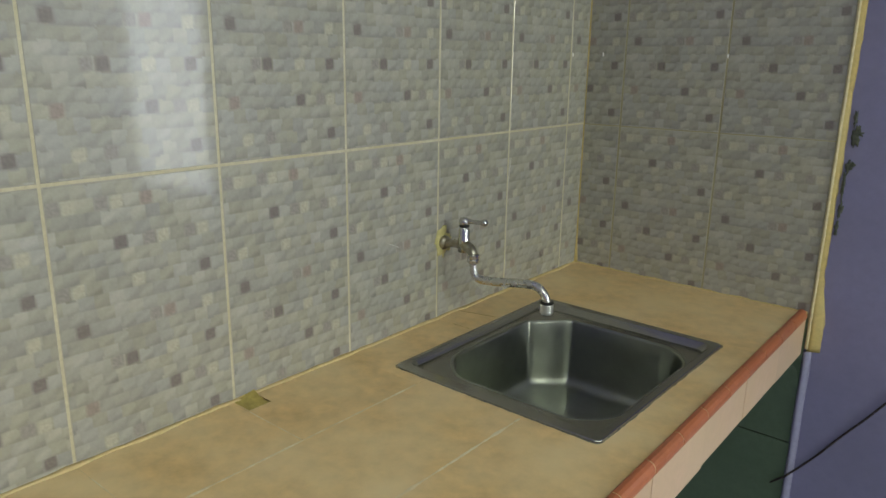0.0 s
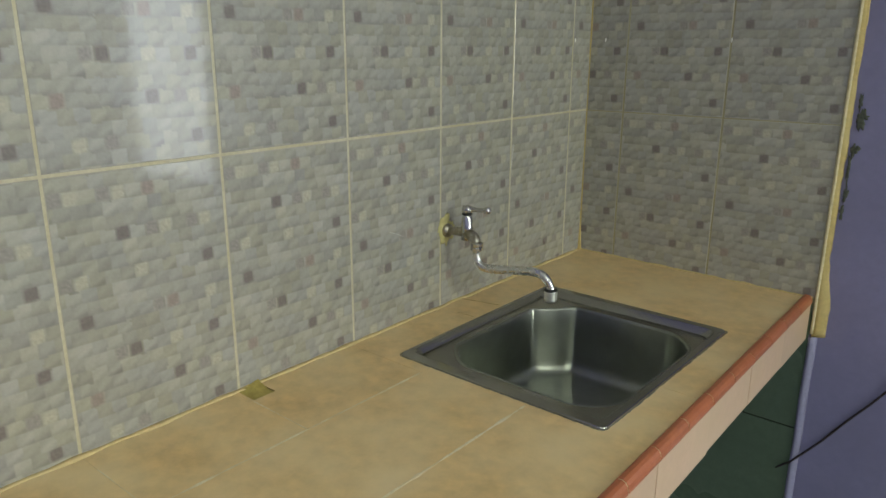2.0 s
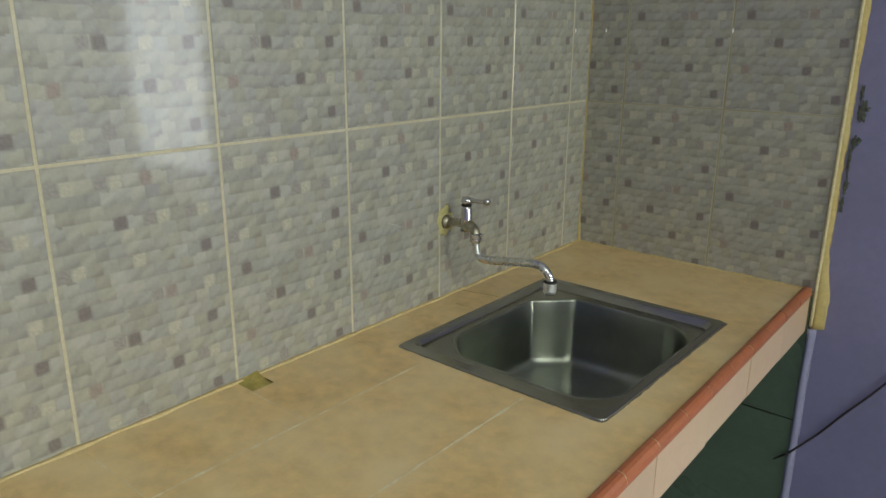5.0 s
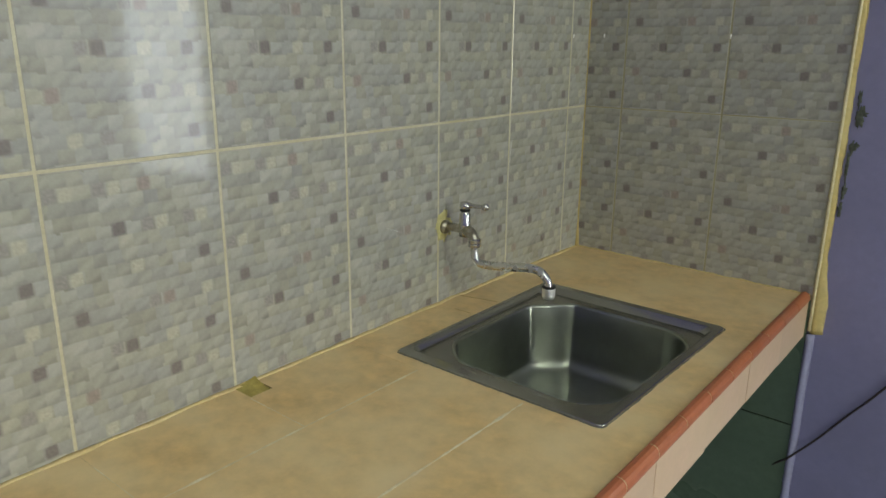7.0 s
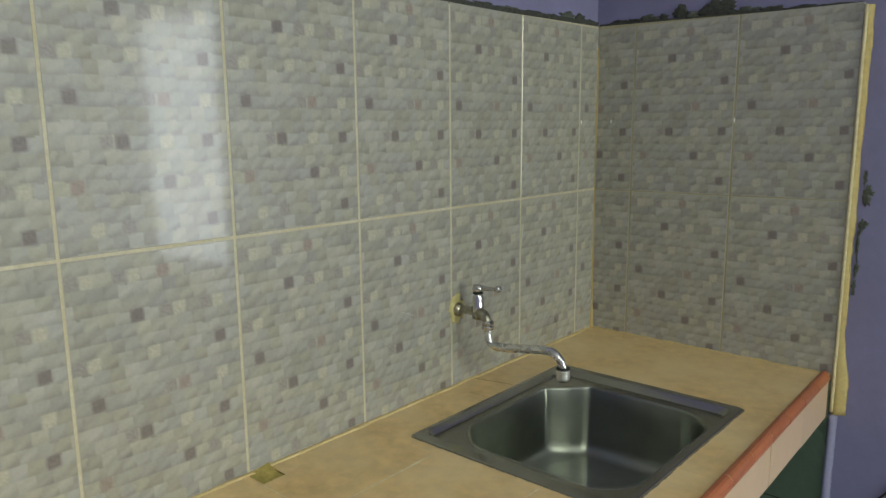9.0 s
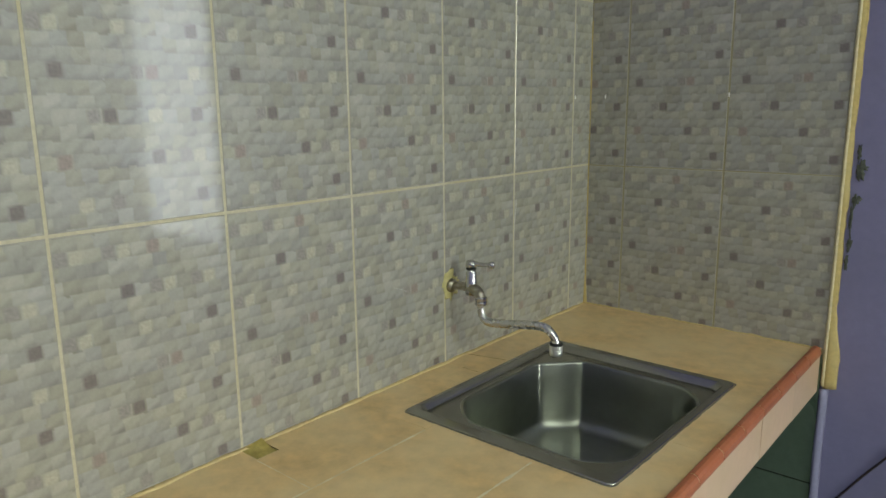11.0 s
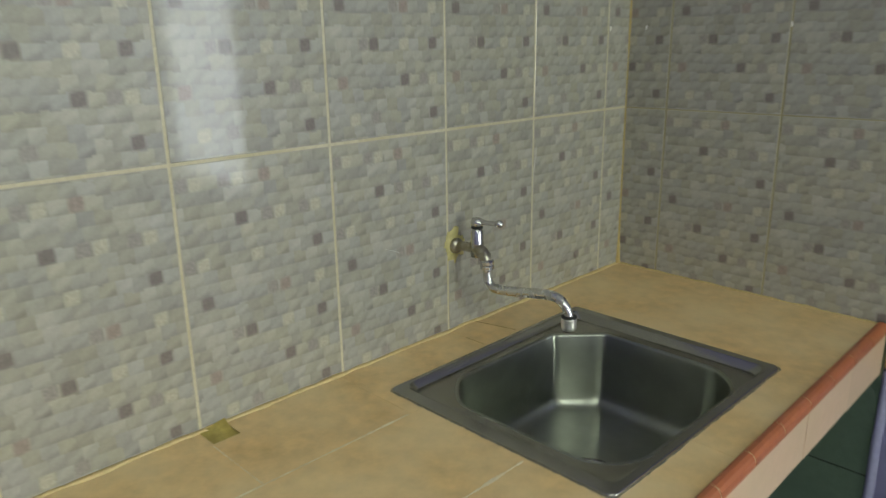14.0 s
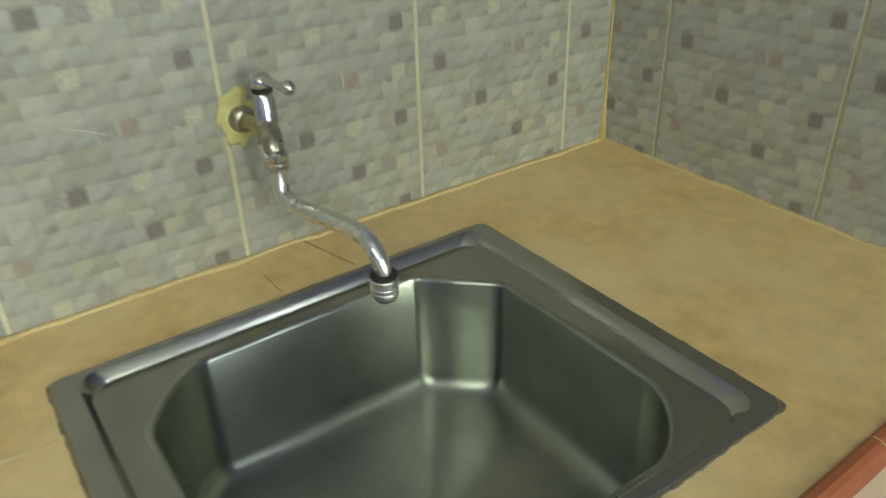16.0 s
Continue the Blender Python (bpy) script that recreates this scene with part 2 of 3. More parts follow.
part("window_frame", boxes(((RX + 0.07, -1.20, 0.85), (RX + 0.11, -1.17, 2.35)), ((RX + 0.07, -0.59, 0.85), (RX + 0.11, -0.56, 2.35)), ((RX + 0.07, -1.17, 0.85), (RX + 0.11, -0.59, 0.88)), ((RX + 0.07, -1.17, 2.32), (RX + 0.11, -0.59, 2.35))), WHITE, side)

# ---- printed wall tiles ----
CW, CH = 0.021, 0.0188          # a cell of the printed mosaic
W, H = 0.252, 0.3948            # a whole tile
KINDS = {"dark": (0.215, 0.19, 0.18), "red": (0.33, 0.278, 0.242), "mid": (0.325, 0.305, 0.28), "light": (0.475, 0.458, 0.37)}
ACCENTS = {"dark": ((4, 4), (7, 10), (10, 1), (13, 4), (13, 10), (16, 7), (19, 10)), "red": ((1, 6), (10, 7), (16, 1)), "mid": ((1, 3), (1, 0), (4, 9), (4, 6), (7, 0), (10, 6), (13, 3), (16, 9), (19, 4)),
           "light": ((1, 1), (4, 10), (4, 7), (7, 1), (13, 7), (16, 10), (1, 4), (19, 2), (10, 10), (7, 5))}
MARKS = [((c + 0.5) * CW + 0.0045, (r + 0.5) * CH - 0.0010, kind) for kind, cells in ACCENTS.items() for r, c in cells if kind in ("dark", "red")] + \
        [((c + 0.5) * CW + 0.0045, (r + 0.5) * CH - 0.0005, kind) for kind, cells in ACCENTS.items() for r, c in cells if kind in ("mid", "light")]


def print_colour(u, v):
    """The printed stone mosaic at a point of the tile."""
    vv = v + 0.0022 * ns(u * 42, v * 22, 2)
    row = math.floor(vv / CH)
    uu = u - (-0.004, 0.0045, 0.0125)[row % 3] + 0.0022 * ns(u * 30, v * 55, 5)
    col = math.floor(uu / CW)
    a, b = uu / CW - col, vv / CH - row
    h = random.Random(row * 131 + col * 7 + 5)
    g = 0.382 + h.uniform(-0.045, 0.055)
    warm = h.uniform(0, 1)
    c = [g * (1.002 + 0.05 * warm), g * (1.0 + 0.02 * warm), g * (0.95 - 0.11 * warm)]
    # printed shading: each cell's colour darkens along its lower and near sides
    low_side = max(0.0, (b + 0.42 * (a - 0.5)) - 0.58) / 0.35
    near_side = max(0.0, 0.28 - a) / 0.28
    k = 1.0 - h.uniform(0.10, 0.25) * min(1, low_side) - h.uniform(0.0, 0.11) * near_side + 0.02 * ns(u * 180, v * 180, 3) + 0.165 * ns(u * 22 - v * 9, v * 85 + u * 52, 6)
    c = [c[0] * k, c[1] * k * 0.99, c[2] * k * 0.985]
    for mu, mv, kind in MARKS:
        du, dv = abs(u - mu), abs(v - mv + 0.10 * (u - mu))
        if du < 0.012 and dv < 0.012:
            d = (max(du, dv) * 0.92 + 0.08 * (du + dv)) - 0.0094
            w = min(1.0, max(0.0, 0.5 - d / 0.0030))
            h = 1 + 0.22 * ns(u * 260, v * 260, 8)
            c = [p + (q * h - p) * w for p, q in zip(c, KINDS[kind])]
    return c


def cuts(a, b, first, step):
    """Sample lines between a and b, with both ends."""
    k = math.ceil((a - first) / step + 1e-6)
    out = [a]
    while first + k * step < b - 5e-4:
        if first + k * step > a + 5e-4:
            out.append(first + k * step)
        k += 1
    return out + [b]


def tile_mesh(name, u0, u1, v0, v1, shear, du=0.0, dv=0.0):
    """The piece of the printed tile between u0..u1 and v0..v1; local x to the viewer's right, z up, -y out of the wall."""
    g = 0.0021
    us, vs = cuts(u0 + g + 0.001, u1 - g - 0.001, 0.0, CW / 8), cuts(v0 + g + 0.001, v1 - g - 0.001, 0.0, CH / 7)
    nu, nv = len(us), len(vs)
    verts = [(u, 0.0, -v + shear * u) for v in vs for u in us]
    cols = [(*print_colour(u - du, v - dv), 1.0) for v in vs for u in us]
    faces = [(j * nu + i, (j + 1) * nu + i, (j + 1) * nu + i + 1, j * nu + i + 1) for j in range(nv - 1) for i in range(nu - 1)]
    smooth = len(faces)
    o = [(us[0], vs[0]), (us[-1], vs[0]), (us[-1], vs[-1]), (us[0], vs[-1])]
    e = [(u0 + g, v0 + g), (u1 - g, v0 + g), (u1 - g, v1 - g), (u0 + g, v1 - g)]
    for i in range(4):
        j = (i + 1) % 4
        n = len(verts)
        for (p, q), y in ((o[i], 0), (o[j], 0), (e[j], 0.0006), (e[i], 0.0006), (e[j], 0.009), (e[i], 0.009)):
            verts.append((p, y, -q + shear * p))
            cols.append((0.44, 0.42, 0.35, 1.0))
        faces += [(n, n + 1, n + 2, n + 3), (n + 3, n + 2, n + 4, n + 5)]
    me = bpy.data.meshes.new(name)
    me.from_pydata(verts, [], faces)
    at = me.color_attributes.new("print", "FLOAT_COLOR", "POINT")
    at.data.foreach_set("color", np.array(cols, dtype=np.float32).ravel())
    me.materials.append(TILE)
    bm = bmesh.new()
    bm.from_mesh(me)
    bmesh.ops.remove_doubles(bm, verts=bm.verts, dist=1e-5)
    bm.to_mesh(me)
    bm.free()
    return me


SPLIT = 1.2175                  # the level joint between the two rows, at the corner
low = SPLIT - CZ + 0.004
west = thing("tiled_splashback", "grey mosaic-print ceramic wall tiles with cream joints", "wall tiles", kind="structure")
north = thing("tiled_splashback", "shaded grey mosaic-print ceramic wall tiles beside the sink", "wall tiles", kind="structure")
SW, SN = -0.0145, 0.018
JOINTS = [-0.083, -0.330, -0.573, -0.822, -1.077, -1.334, -1.586, -1.838, -2.090, -2.342]
SLIDE = {-0.330: -0.0035, -0.573: -0.0095, -0.822: -0.0055}   # how the print sits in each tile


def set_tile(me, parent, x, y, z, turn):
    ob = new("tile", me)
    ob.parent = parent
    ob.matrix_local = pose(x, y, z, 0, 0, turn)
    return ob


made = {}
for y, y1 in zip(JOINTS, [0.0] + JOINTS):
    z, wide = SPLIT + SW * y, round(y1 - y, 3)
    du, dv = SLIDE.get(y, -0.0035), 0.0015 if y > -1.2 else 0.0045
    key = wide, du, dv
    if key not in made:
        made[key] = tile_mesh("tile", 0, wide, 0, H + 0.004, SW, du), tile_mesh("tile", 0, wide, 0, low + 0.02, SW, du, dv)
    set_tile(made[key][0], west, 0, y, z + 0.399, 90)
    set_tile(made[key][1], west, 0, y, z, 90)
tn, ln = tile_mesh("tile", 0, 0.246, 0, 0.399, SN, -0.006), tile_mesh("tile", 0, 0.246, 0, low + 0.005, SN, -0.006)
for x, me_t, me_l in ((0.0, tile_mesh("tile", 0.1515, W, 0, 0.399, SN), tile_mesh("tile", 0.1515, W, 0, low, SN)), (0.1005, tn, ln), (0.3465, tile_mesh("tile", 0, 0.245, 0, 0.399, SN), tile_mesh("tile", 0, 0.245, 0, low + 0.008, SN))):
    shift = 0.1515 if x == 0.0 else 0.0
    set_tile(me_t, north, x - shift, 0, SPLIT + SN * (x - shift) + 0.397, 0)
    set_tile(me_l, north, x - shift, 0, SPLIT + SN * (x - shift), 0)
part("grout_bed", boxes(((-0.0095, -2.345, CZ - 0.02), (-0.0007, -0.0007, TOP + 0.002))), GROUT, west, "cream-yellow grout between the tiles")
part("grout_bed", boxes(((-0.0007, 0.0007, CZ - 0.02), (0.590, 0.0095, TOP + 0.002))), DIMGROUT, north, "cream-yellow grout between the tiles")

# corner bead of grout
bm = bmesh.new()
tube(bm, [(0.001, -0.001, CZ + 0.06 * k) for k in range(13)], [0.0070, 0.0026] + [0.0016 + 0.0012 * ns(k * 3.1) for k in range(11)], 8, 3)
part("corner_bead", bm, YELLOW, west, "yellowed corner grout", True)

# yellow grout at the open edge of the tiles, smeared on the paint
edge = thing("tile_edge_strip", "rough yellow grout edge down the tiled wall", "trim", at=(0.007, 0, 0), kind="structure")
part("edge_bead", tube(bmesh.new(), [(0.5865 + 0.0008 * ns(k * 0.9), -0.0005, 0.768 + 0.0425 * k) for k in range(21)], 0.0035, 8, 2), PALE, edge, "pale cream edge bead", True)
bm = bmesh.new()
vs = []
for k in range(65):
    z = 0.762 + (TOP - 0.762) * k / 64
    wide = 0.012 + 0.003 * ns(z * 14) + 0.0025 * ns(z * 45) + 0.014 * max(0.0, min(1.0, (0.93 - z) / 0.09))
    vs.append([bm.verts.new(p) for p in ((0.587, 0.0002, z), (0.587 + wide * 0.35, 0.0006 + 0.001 * ns(z * 30, 4), z), (0.587 + wide * 0.8, 0.006, z), (0.587 + wide, 0.0102, z), (0.587, 0.0102, z))])
for p, q in zip(vs, vs[1:]):
    for i in range(5):
        bm.faces.new((p[i], p[(i + 1) % 5], q[(i + 1) % 5], q[i]))
bm.faces.new(vs[0])
bm.faces.new(vs[-1][::-1])
part("grout_smear", bm, YELLOW, edge, "yellow grout", True)

# green tiles below the counter and the painted edge beside them
green = thing("green_wall_tiles", "dark green glazed wall tiles below the counter", "wall tiles", kind="structure")
for z0, z1 in ((0.132, 0.529), (0.533, 0.84)):
    for x0, x1 in ((0.003, 0.288), (0.291, 0.588)):
        part("green_tile", boxes(((x0, 0.0, z0), (x1, 0.008, z1))), GREEN, green)
for x0, x1 in ((0.003, 0.288), (0.291, 0.588)):
    part("green_tile", boxes(((x0, 0.0, 0.0), (x1, 0.008, 0.129))), GREEN, green)
part("joint_bed", boxes(((0.0, 0.003, 0.0), (0.5875, 0.0095, 0.842))), DARKGROUT, green, "dark joints")
bm = bmesh.new()
prof = [(0.5885, 0.0098), (0.5885, -0.001), (0.592, -0.004), (0.597, -0.004), (0.6015, 0.0), (0.604, 0.006), (0.605, 0.0102)]
rings(bm, [[(x + 0.0012 * ns(z * 9, 7), y, z) for x, y in prof] for z in [0.0155 * k + 0.0 for k in range(50)]], True, True)
tagged(part("painted_edge", bm, PURPLE_LIT, None, "", True), "purple painted plaster edge, coloured as lit, beside the green tiles", "trim", kind="structure")

# ---- counter ----
SX0, SX1, SY0, SY1 = 0.101, 0.513, -0.810, -0.312     # outer edge of the sink
HX0, HX1, HY0, HY1 = 0.107, 0.505, -0.797, -0.322     # the hole for it
CY = -2.34                                            # far end of the counter
counter = thing("counter", "tan tiled kitchen counter with a terracotta edge", "counter")
part("slab", boxes(((0.0, CY, 0.775), (HX0, 0, 0.8405)), ((HX1, CY, 0.775), (0.592, 0, 0.8405)), ((HX0, CY, 0.775), (HX1, HY0, 0.8405)), ((HX0, HY1, 0.775), (HX1, 0, 0.8405))), CEMENT, counter, "cement slab")
part("support", boxes(((0.0, CY, 0.0), (0.57, CY + 0.1, 0.775))), CEMENT, counter, "plastered support")


def less(r, h):
    """Rectangle r less the hole h, as rectangles."""
    x0, x1, y0, y1 = r
    a, b, c, d = h
    if a >= x1 or b <= x0 or c >= y1 or d <= y0:
        return [r]
    out = []
    if a > x0:
        out.append((x0, a, y0, y1))
    if b < x1:
        out.append((b, x1, y0, y1))
    xa, xb = max(a, x0), min(b, x1)
    if c > y0:
        out.append((xa, xb, y0, c))
    if d < y1:
        out.append((xa, xb, d, y1))
    return out


NOTCH = (0.002, 0.046, -1.082, -1.040)
bed = [(0.0, 0.588, CY, 0.0)]
for hole in ((HX0, HX1, HY0, HY1), NOTCH):
    bed = [q for r in bed for q in less(r, hole)]
part("grout_bed", boxes(*[((a, c, 0.8405), (b, d, 0.8496)) for a, b, c, d in bed]), TANGROUT, counter, "tan grout")
for x0, x1, ys in ((0.0, 0.18, (CY, -1.835, -1.585, -1.335, -1.085, -0.835, -0.575, -0.4955, -0.305)), (0.18, 0.381, (CY, -1.95, -1.55, -1.15 - 0.3, -0.75, -0.305)), (0.381, 0.588, (CY, -1.75, -1.35 - 0.1, -0.62, -0.305)), (0.0, 0.588, (-0.305, 0.0))):
    for y0, y1 in zip(ys, ys[1:]):
        rects = [(x0 + 0.0004, x1 - 0.0004, y0 + 0.0003, y1 - 0.0003)]
        for hole in ((HX0, HX1, HY0, HY1), NOTCH):
            rects = [q for r in rects for q in less(r, hole)]
        if rects:
            part("counter_tile", boxes(*[((a, c, 0.842), (b, d, CZ)) for a, b, c, d in rects]), TAN, counter)
# worn pale grout in the long joints
def worn_line(p, q, wide, seed, material=None, label="worn pale grout line"):
    bm = bmesh.new()
    n = int((Vector(q) - Vector(p)).length / 0.008)
    side = Vector((q[1] - p[1], p[0] - q[0], 0)).normalized()
    row = []
    for k in range(n + 1):
        c = Vector(p).lerp(Vector(q), k / n)
        w = max(0.0002, wide * (0.55 + 0.8 * ns(k * 0.21, seed) + 0.5 * ns(k * 0.9, seed, 2)))
        row.append([bm.verts.new(c + side * w), bm.verts.new(c + Vector((0, 0, 0.0005))), bm.verts.new(c - side * w)])
    for a_, b_ in zip(row, row[1:]):
        for i in range(2):
            bm.faces.new((a_[i], a_[i + 1], b_[i + 1], b_[i]))
    part("joint_line", bm, material or PALEGROUT, counter, label, True)


PALEGROUT = mat("pale_counter_grout", (0.88, 0.80, 0.60), 0.8, vary=0.15, grain=120, bump=0.2, stain=(0.70, 0.52, 0.27), stain_scale=22, stain_detail=4.0)
for p, q, w, sd in (((0.180, -1.36, 0.8503), (0.180, -0.84, 0.8503), 0.0032, 1), ((0.381, -1.36, 0.8503), (0.381, -0.82, 0.8503), 0.0036, 2), ((0.05, -1.085, 0.8503), (0.178, -1.086, 0.8503), 0.0014, 3), ((0.05, -1.335, 0.8503), (0.178, -1.335, 0.8503), 0.0012, 4)):
    worn_line(p, q, w, sd)
# thin brown lines between the west wall and the sink
BROWNLINE = mat("brown_line", (0.36, 0.22, 0.09), 0.9, vary=0.3, grain=120, bump=0.2, stain=(0.52, 0.35, 0.15), stain_scale=40)
for p, q, w, sd in (((0.006, -0.506, 0.8504), (0.090, -0.485, 0.8504), 0.0022, 7), ((0.048, -0.575, 0.8504), (0.090, -0.575, 0.8504), 0.0016, 9)):
    worn_line(p, q, w, sd, BROWNLINE, "thin brown line")
# yellow filler in the notch
bm = bmesh.new()
vs = [[bm.verts.new((0.001 + 0.0435 * i / 6, -1.082 + 0.042 * j / 6, 0.8475 + 0.0012 * ns(i * 1.3, j * 1.1, 3) + 0.009 * (1 - i / 6) ** 3 * (0.25 + 0.75 * j / 6))) for j in range(7)] for i in range(7)]
for i in range(6):
    for j in range(6):
        bm.faces.new((vs[i][j], vs[i + 1][j], vs[i + 1][j + 1], vs[i][j + 1]))
tagged(part("filler_patch", bm, mat("olive_filler", (0.50, 0.40, 0.11), 0.6, vary=0.25, grain=90, bump=0.4, stain=(0.30, 0.22, 0.05), stain_scale=30), None, "", True), "olive-yellow filler in a notch of the counter", "filler")

# front edge: rounded terracotta pieces over peach fascia tiles
prof = [(0.5885, 0.842), (0.5885, 0.8530), (0.5915, 0.8556), (0.5975, 0.8560), (0.6025, 0.8538), (0.6062, 0.8490), (0.6075, 0.8425), (0.6075, 0.838), (0.595, 0.838)]
tj = [0.0] + [-0.092 - 0.1025 * k for k in range(22)]
for y1, y0 in zip(tj, tj[1:]):
    bm = bmesh.new()
    rings(bm, [[(x, y, z) for x, z in prof] for y in (y0 + 0.0011, y1 - 0.0011)], True, True)
    part("edge_piece", bm, TERRA, counter, "terracotta edge piece", False)
core = [(0.5885, 0.842), (0.5885, 0.8524), (0.5915, 0.8549), (0.5973, 0.8553), (0.6021, 0.8532), (0.6056, 0.8486), (0.6069, 0.8425), (0.6069, 0.838), (0.595, 0.838)]
part("edge_grout", rings(bmesh.new(), [[(x, y, z) for x, z in core] for y in (CY, -0.0005)], True, True), PALE, counter, "pale joints")
fj = [0.0, -0.20, -0.405, -0.61, -0.815, -1.02, -1.225, -1.43, -1.635, -1.84, -2.045, -2.25]
for k, (y1, y0) in enumerate(zip(fj, fj[1:])):
    out, drop = 0.0055 + 0.0006 * (k % 2), 0.756 - 0.003 * (k % 3 == 0)
    part("fascia_tile", boxes(((0.597, y0 + 0.0006, drop), (0.600 + out, y1 - 0.0006, 0.8375))), PEACH, counter, "peach fascia tile")
part("fascia_grout", boxes(((0.594, CY, 0.759), (0.6046, -0.001, 0.8375))), PALE, counter, "pale joints")
# the front runs a little out of line with the wall
for ob in counter.children:
    for v in ob.data.vertices:
        if v.co.x > 0.56:
            v.co.x += -0.0215 - 0.0205 * v.co.y

# ragged grout where the counter meets the walls
bm = bmesh.new()
vs = []
for k in range(140):
    y = CY * k / 139
    h, w = 0.0032 + 0.002 * ns(y * 22) + 0.0015 * ns(y * 70), 0.007 + 0.007 * ns(y * 16, 5) + 0.003 * ns(y * 60, 3)
    vs.append([bm.verts.new(p) for p in ((0.0002, y, CZ + max(h, 0.001)), (max(w, 0.002) * 0.3, y, CZ + max(h, 0.001) * 0.35), (max(w, 0.002), y, CZ + 0.0003), (0.0002, y, CZ - 0.001))])
for p, q in zip(vs, vs[1:]):
    for i in range(4):
        bm.faces.new((p[i], p[(i + 1) % 4], q[(i + 1) % 4], q[i]))
bead_mat = mat("tan_wall_bead", (0.70, 0.52, 0.25), 0.7, vary=0.18, grain=90, bump=0.2, stain=(0.72, 0.58, 0.30), stain_scale=14)
part("wall_bead", bm, bead_mat, counter, "yellow-tan grout bead", True)
bm = bmesh.new()
vs = []
for k in range(60):
    x = 0.585 * k / 59
    h, w = 0.0032 + 0.002 * ns(x * 24, 9) + 0.0015 * ns(x * 70, 2), 0.005 + 0.005 * ns(x * 16, 5) + 0.002 * ns(x * 60, 3)
    vs.append([bm.verts.new(p) for p in ((x, -0.0002, CZ + max(h, 0.001)), (x, -max(w, 0.002) * 0.3, CZ + max(h, 0.001) * 0.35), (x, -max(w, 0.002), CZ + 0.0003), (x, -0.0002, CZ - 0.001))])
for p, q in zip(vs, vs[1:]):
    for i in range(4):
        bm.faces.new((p[i], p[(i + 1) % 4], q[(i + 1) % 4], q[i]))
part("wall_bead", bm, bead_mat, counter, "yellow-tan grout bead", True)

# ---- sink ----
sink = thing("kitchen_sink", "brushed stainless steel single-bowl sink set in the tan counter", "sink")


def cut_corner(x0, x1, y0, y1, r, z, n=10):
    """A rounded rectangle whose corners are flattened towards a straight cut."""
    out = []
    for k, p in enumerate(rrect(x0, x1, y0, y1, r, z, n)):
        c, i = divmod(k, n + 1)
        whole = rrect(x0, x1, y0, y1, r, z, n)
        a, b = Vector(whole[c * (n + 1)]), Vector(whole[c * (n + 1) + n])
        f = (0.22, 0.96, 0.45, 0.1)[c] * math.sin(math.pi * i / n) ** (0.2 if c == 1 else 0.5)
        out.append(Vector(p).lerp(a.lerp(b, i / n), f))
    return out


def ring_in(i, z, r, extra=(0, 0, 0, 0)):
    return rrect(SX0 + i + extra[0], SX1 - i - extra[1], SY0 + i + extra[2], SY1 - i - extra[3], r, z, 10)


BX0, BX1, BY0, BY1 = 0.140, 0.485, -0.751, -0.368
bm = bmesh.new()
LIP = (BX0 - 0.005, BX1 + 0.004, BY0 - 0.005, BY1 + 0.005)
STEP_OUT, STEP_IN = (0.010, 0.013, 0.021, 0.019), (0.0162, 0.021, 0.029, 0.029)
for strip in ([ring_in(0.001, 0.8495, 0.012), ring_in(0.0, 0.8518, 0.012), ring_in(0.0022, 0.8535, 0.012)], [ring_in(0.0022, 0.8535, 0.012), ring_in(0.0, 0.8540, 0.020, STEP_OUT)],
              [ring_in(0.0, 0.8540, 0.020, STEP_OUT), ring_in(0.0015, 0.8534, 0.021, STEP_OUT), ring_in(0.0, 0.8412, 0.024, STEP_IN)], [ring_in(0.0, 0.8412, 0.024, STEP_IN), ring_in(0.002, 0.8405, 0.024, STEP_IN), cut_corner(*LIP, 0.078, 0.8405)]):
    rings(bm, strip)
part("rim", bm, STEEL, sink, "stepped steel rim", True)
bm = bmesh.new()
def bowl(i, z, r):
    return cut_corner(BX0 + i, BX1 - i, BY0 + i, BY1 - i, r, z)
loops = [cut_corner(*LIP, 0.078, 0.8405), bowl(-0.002, 0.8412, 0.076), bowl(0.0005, 0.8403, 0.075), bowl(0.0018, 0.8368, 0.074), bowl(0.003, 0.80, 0.0725), bowl(0.005, 0.724, 0.071),
         bowl(0.0075, 0.712, 0.069), bowl(0.0125, 0.703, 0.064), bowl(0.020, 0.698, 0.057), bowl(0.034, 0.6955, 0.045)]
DX, DY = 0.326, -0.578
def toward(lp, f, z):
    return [(x + (DX + 0.042 * (x - DX) / math.hypot(x - DX, y - DY) - x) * f, y + (DY + 0.042 * (y - DY) / math.hypot(x - DX, y - DY) - y) * f, z) for x, y, _ in lp]
last = loops[-1]
loops += [toward(last, 0.5, 0.6935), toward(last, 1.0, 0.6915)]
rings(bm, loops)
part("bowl", bm, DRAWN, sink, "deep brushed steel bowl", True)
bm = bmesh.new()
lathe(bm, [(0.044, 0.6925), (0.043, 0.6942), (0.039, 0.6938), (0.035, 0.686), (0.031, 0.672), (0.016, 0.669), (0.015, 0.660)], pose(DX, DY, 0), 32, False)
drain = part("drain", bm, STEEL, sink, "round steel drain", True)
# black disc stands in for the dark inside the hole
part("drain_hole", lathe(bmesh.new(), [(0.0149, 0.661), (0.0145, 0.6616)], pose(DX, DY, 0), 24), RUBBER_AND_SHADE, drain, "dark drain hole")
part("drain_pin", lathe(bmesh.new(), [(0.004, 0.661), (0.004, 0.674), (0.002, 0.676)], pose(DX, DY, 0), 12), STEEL, drain)
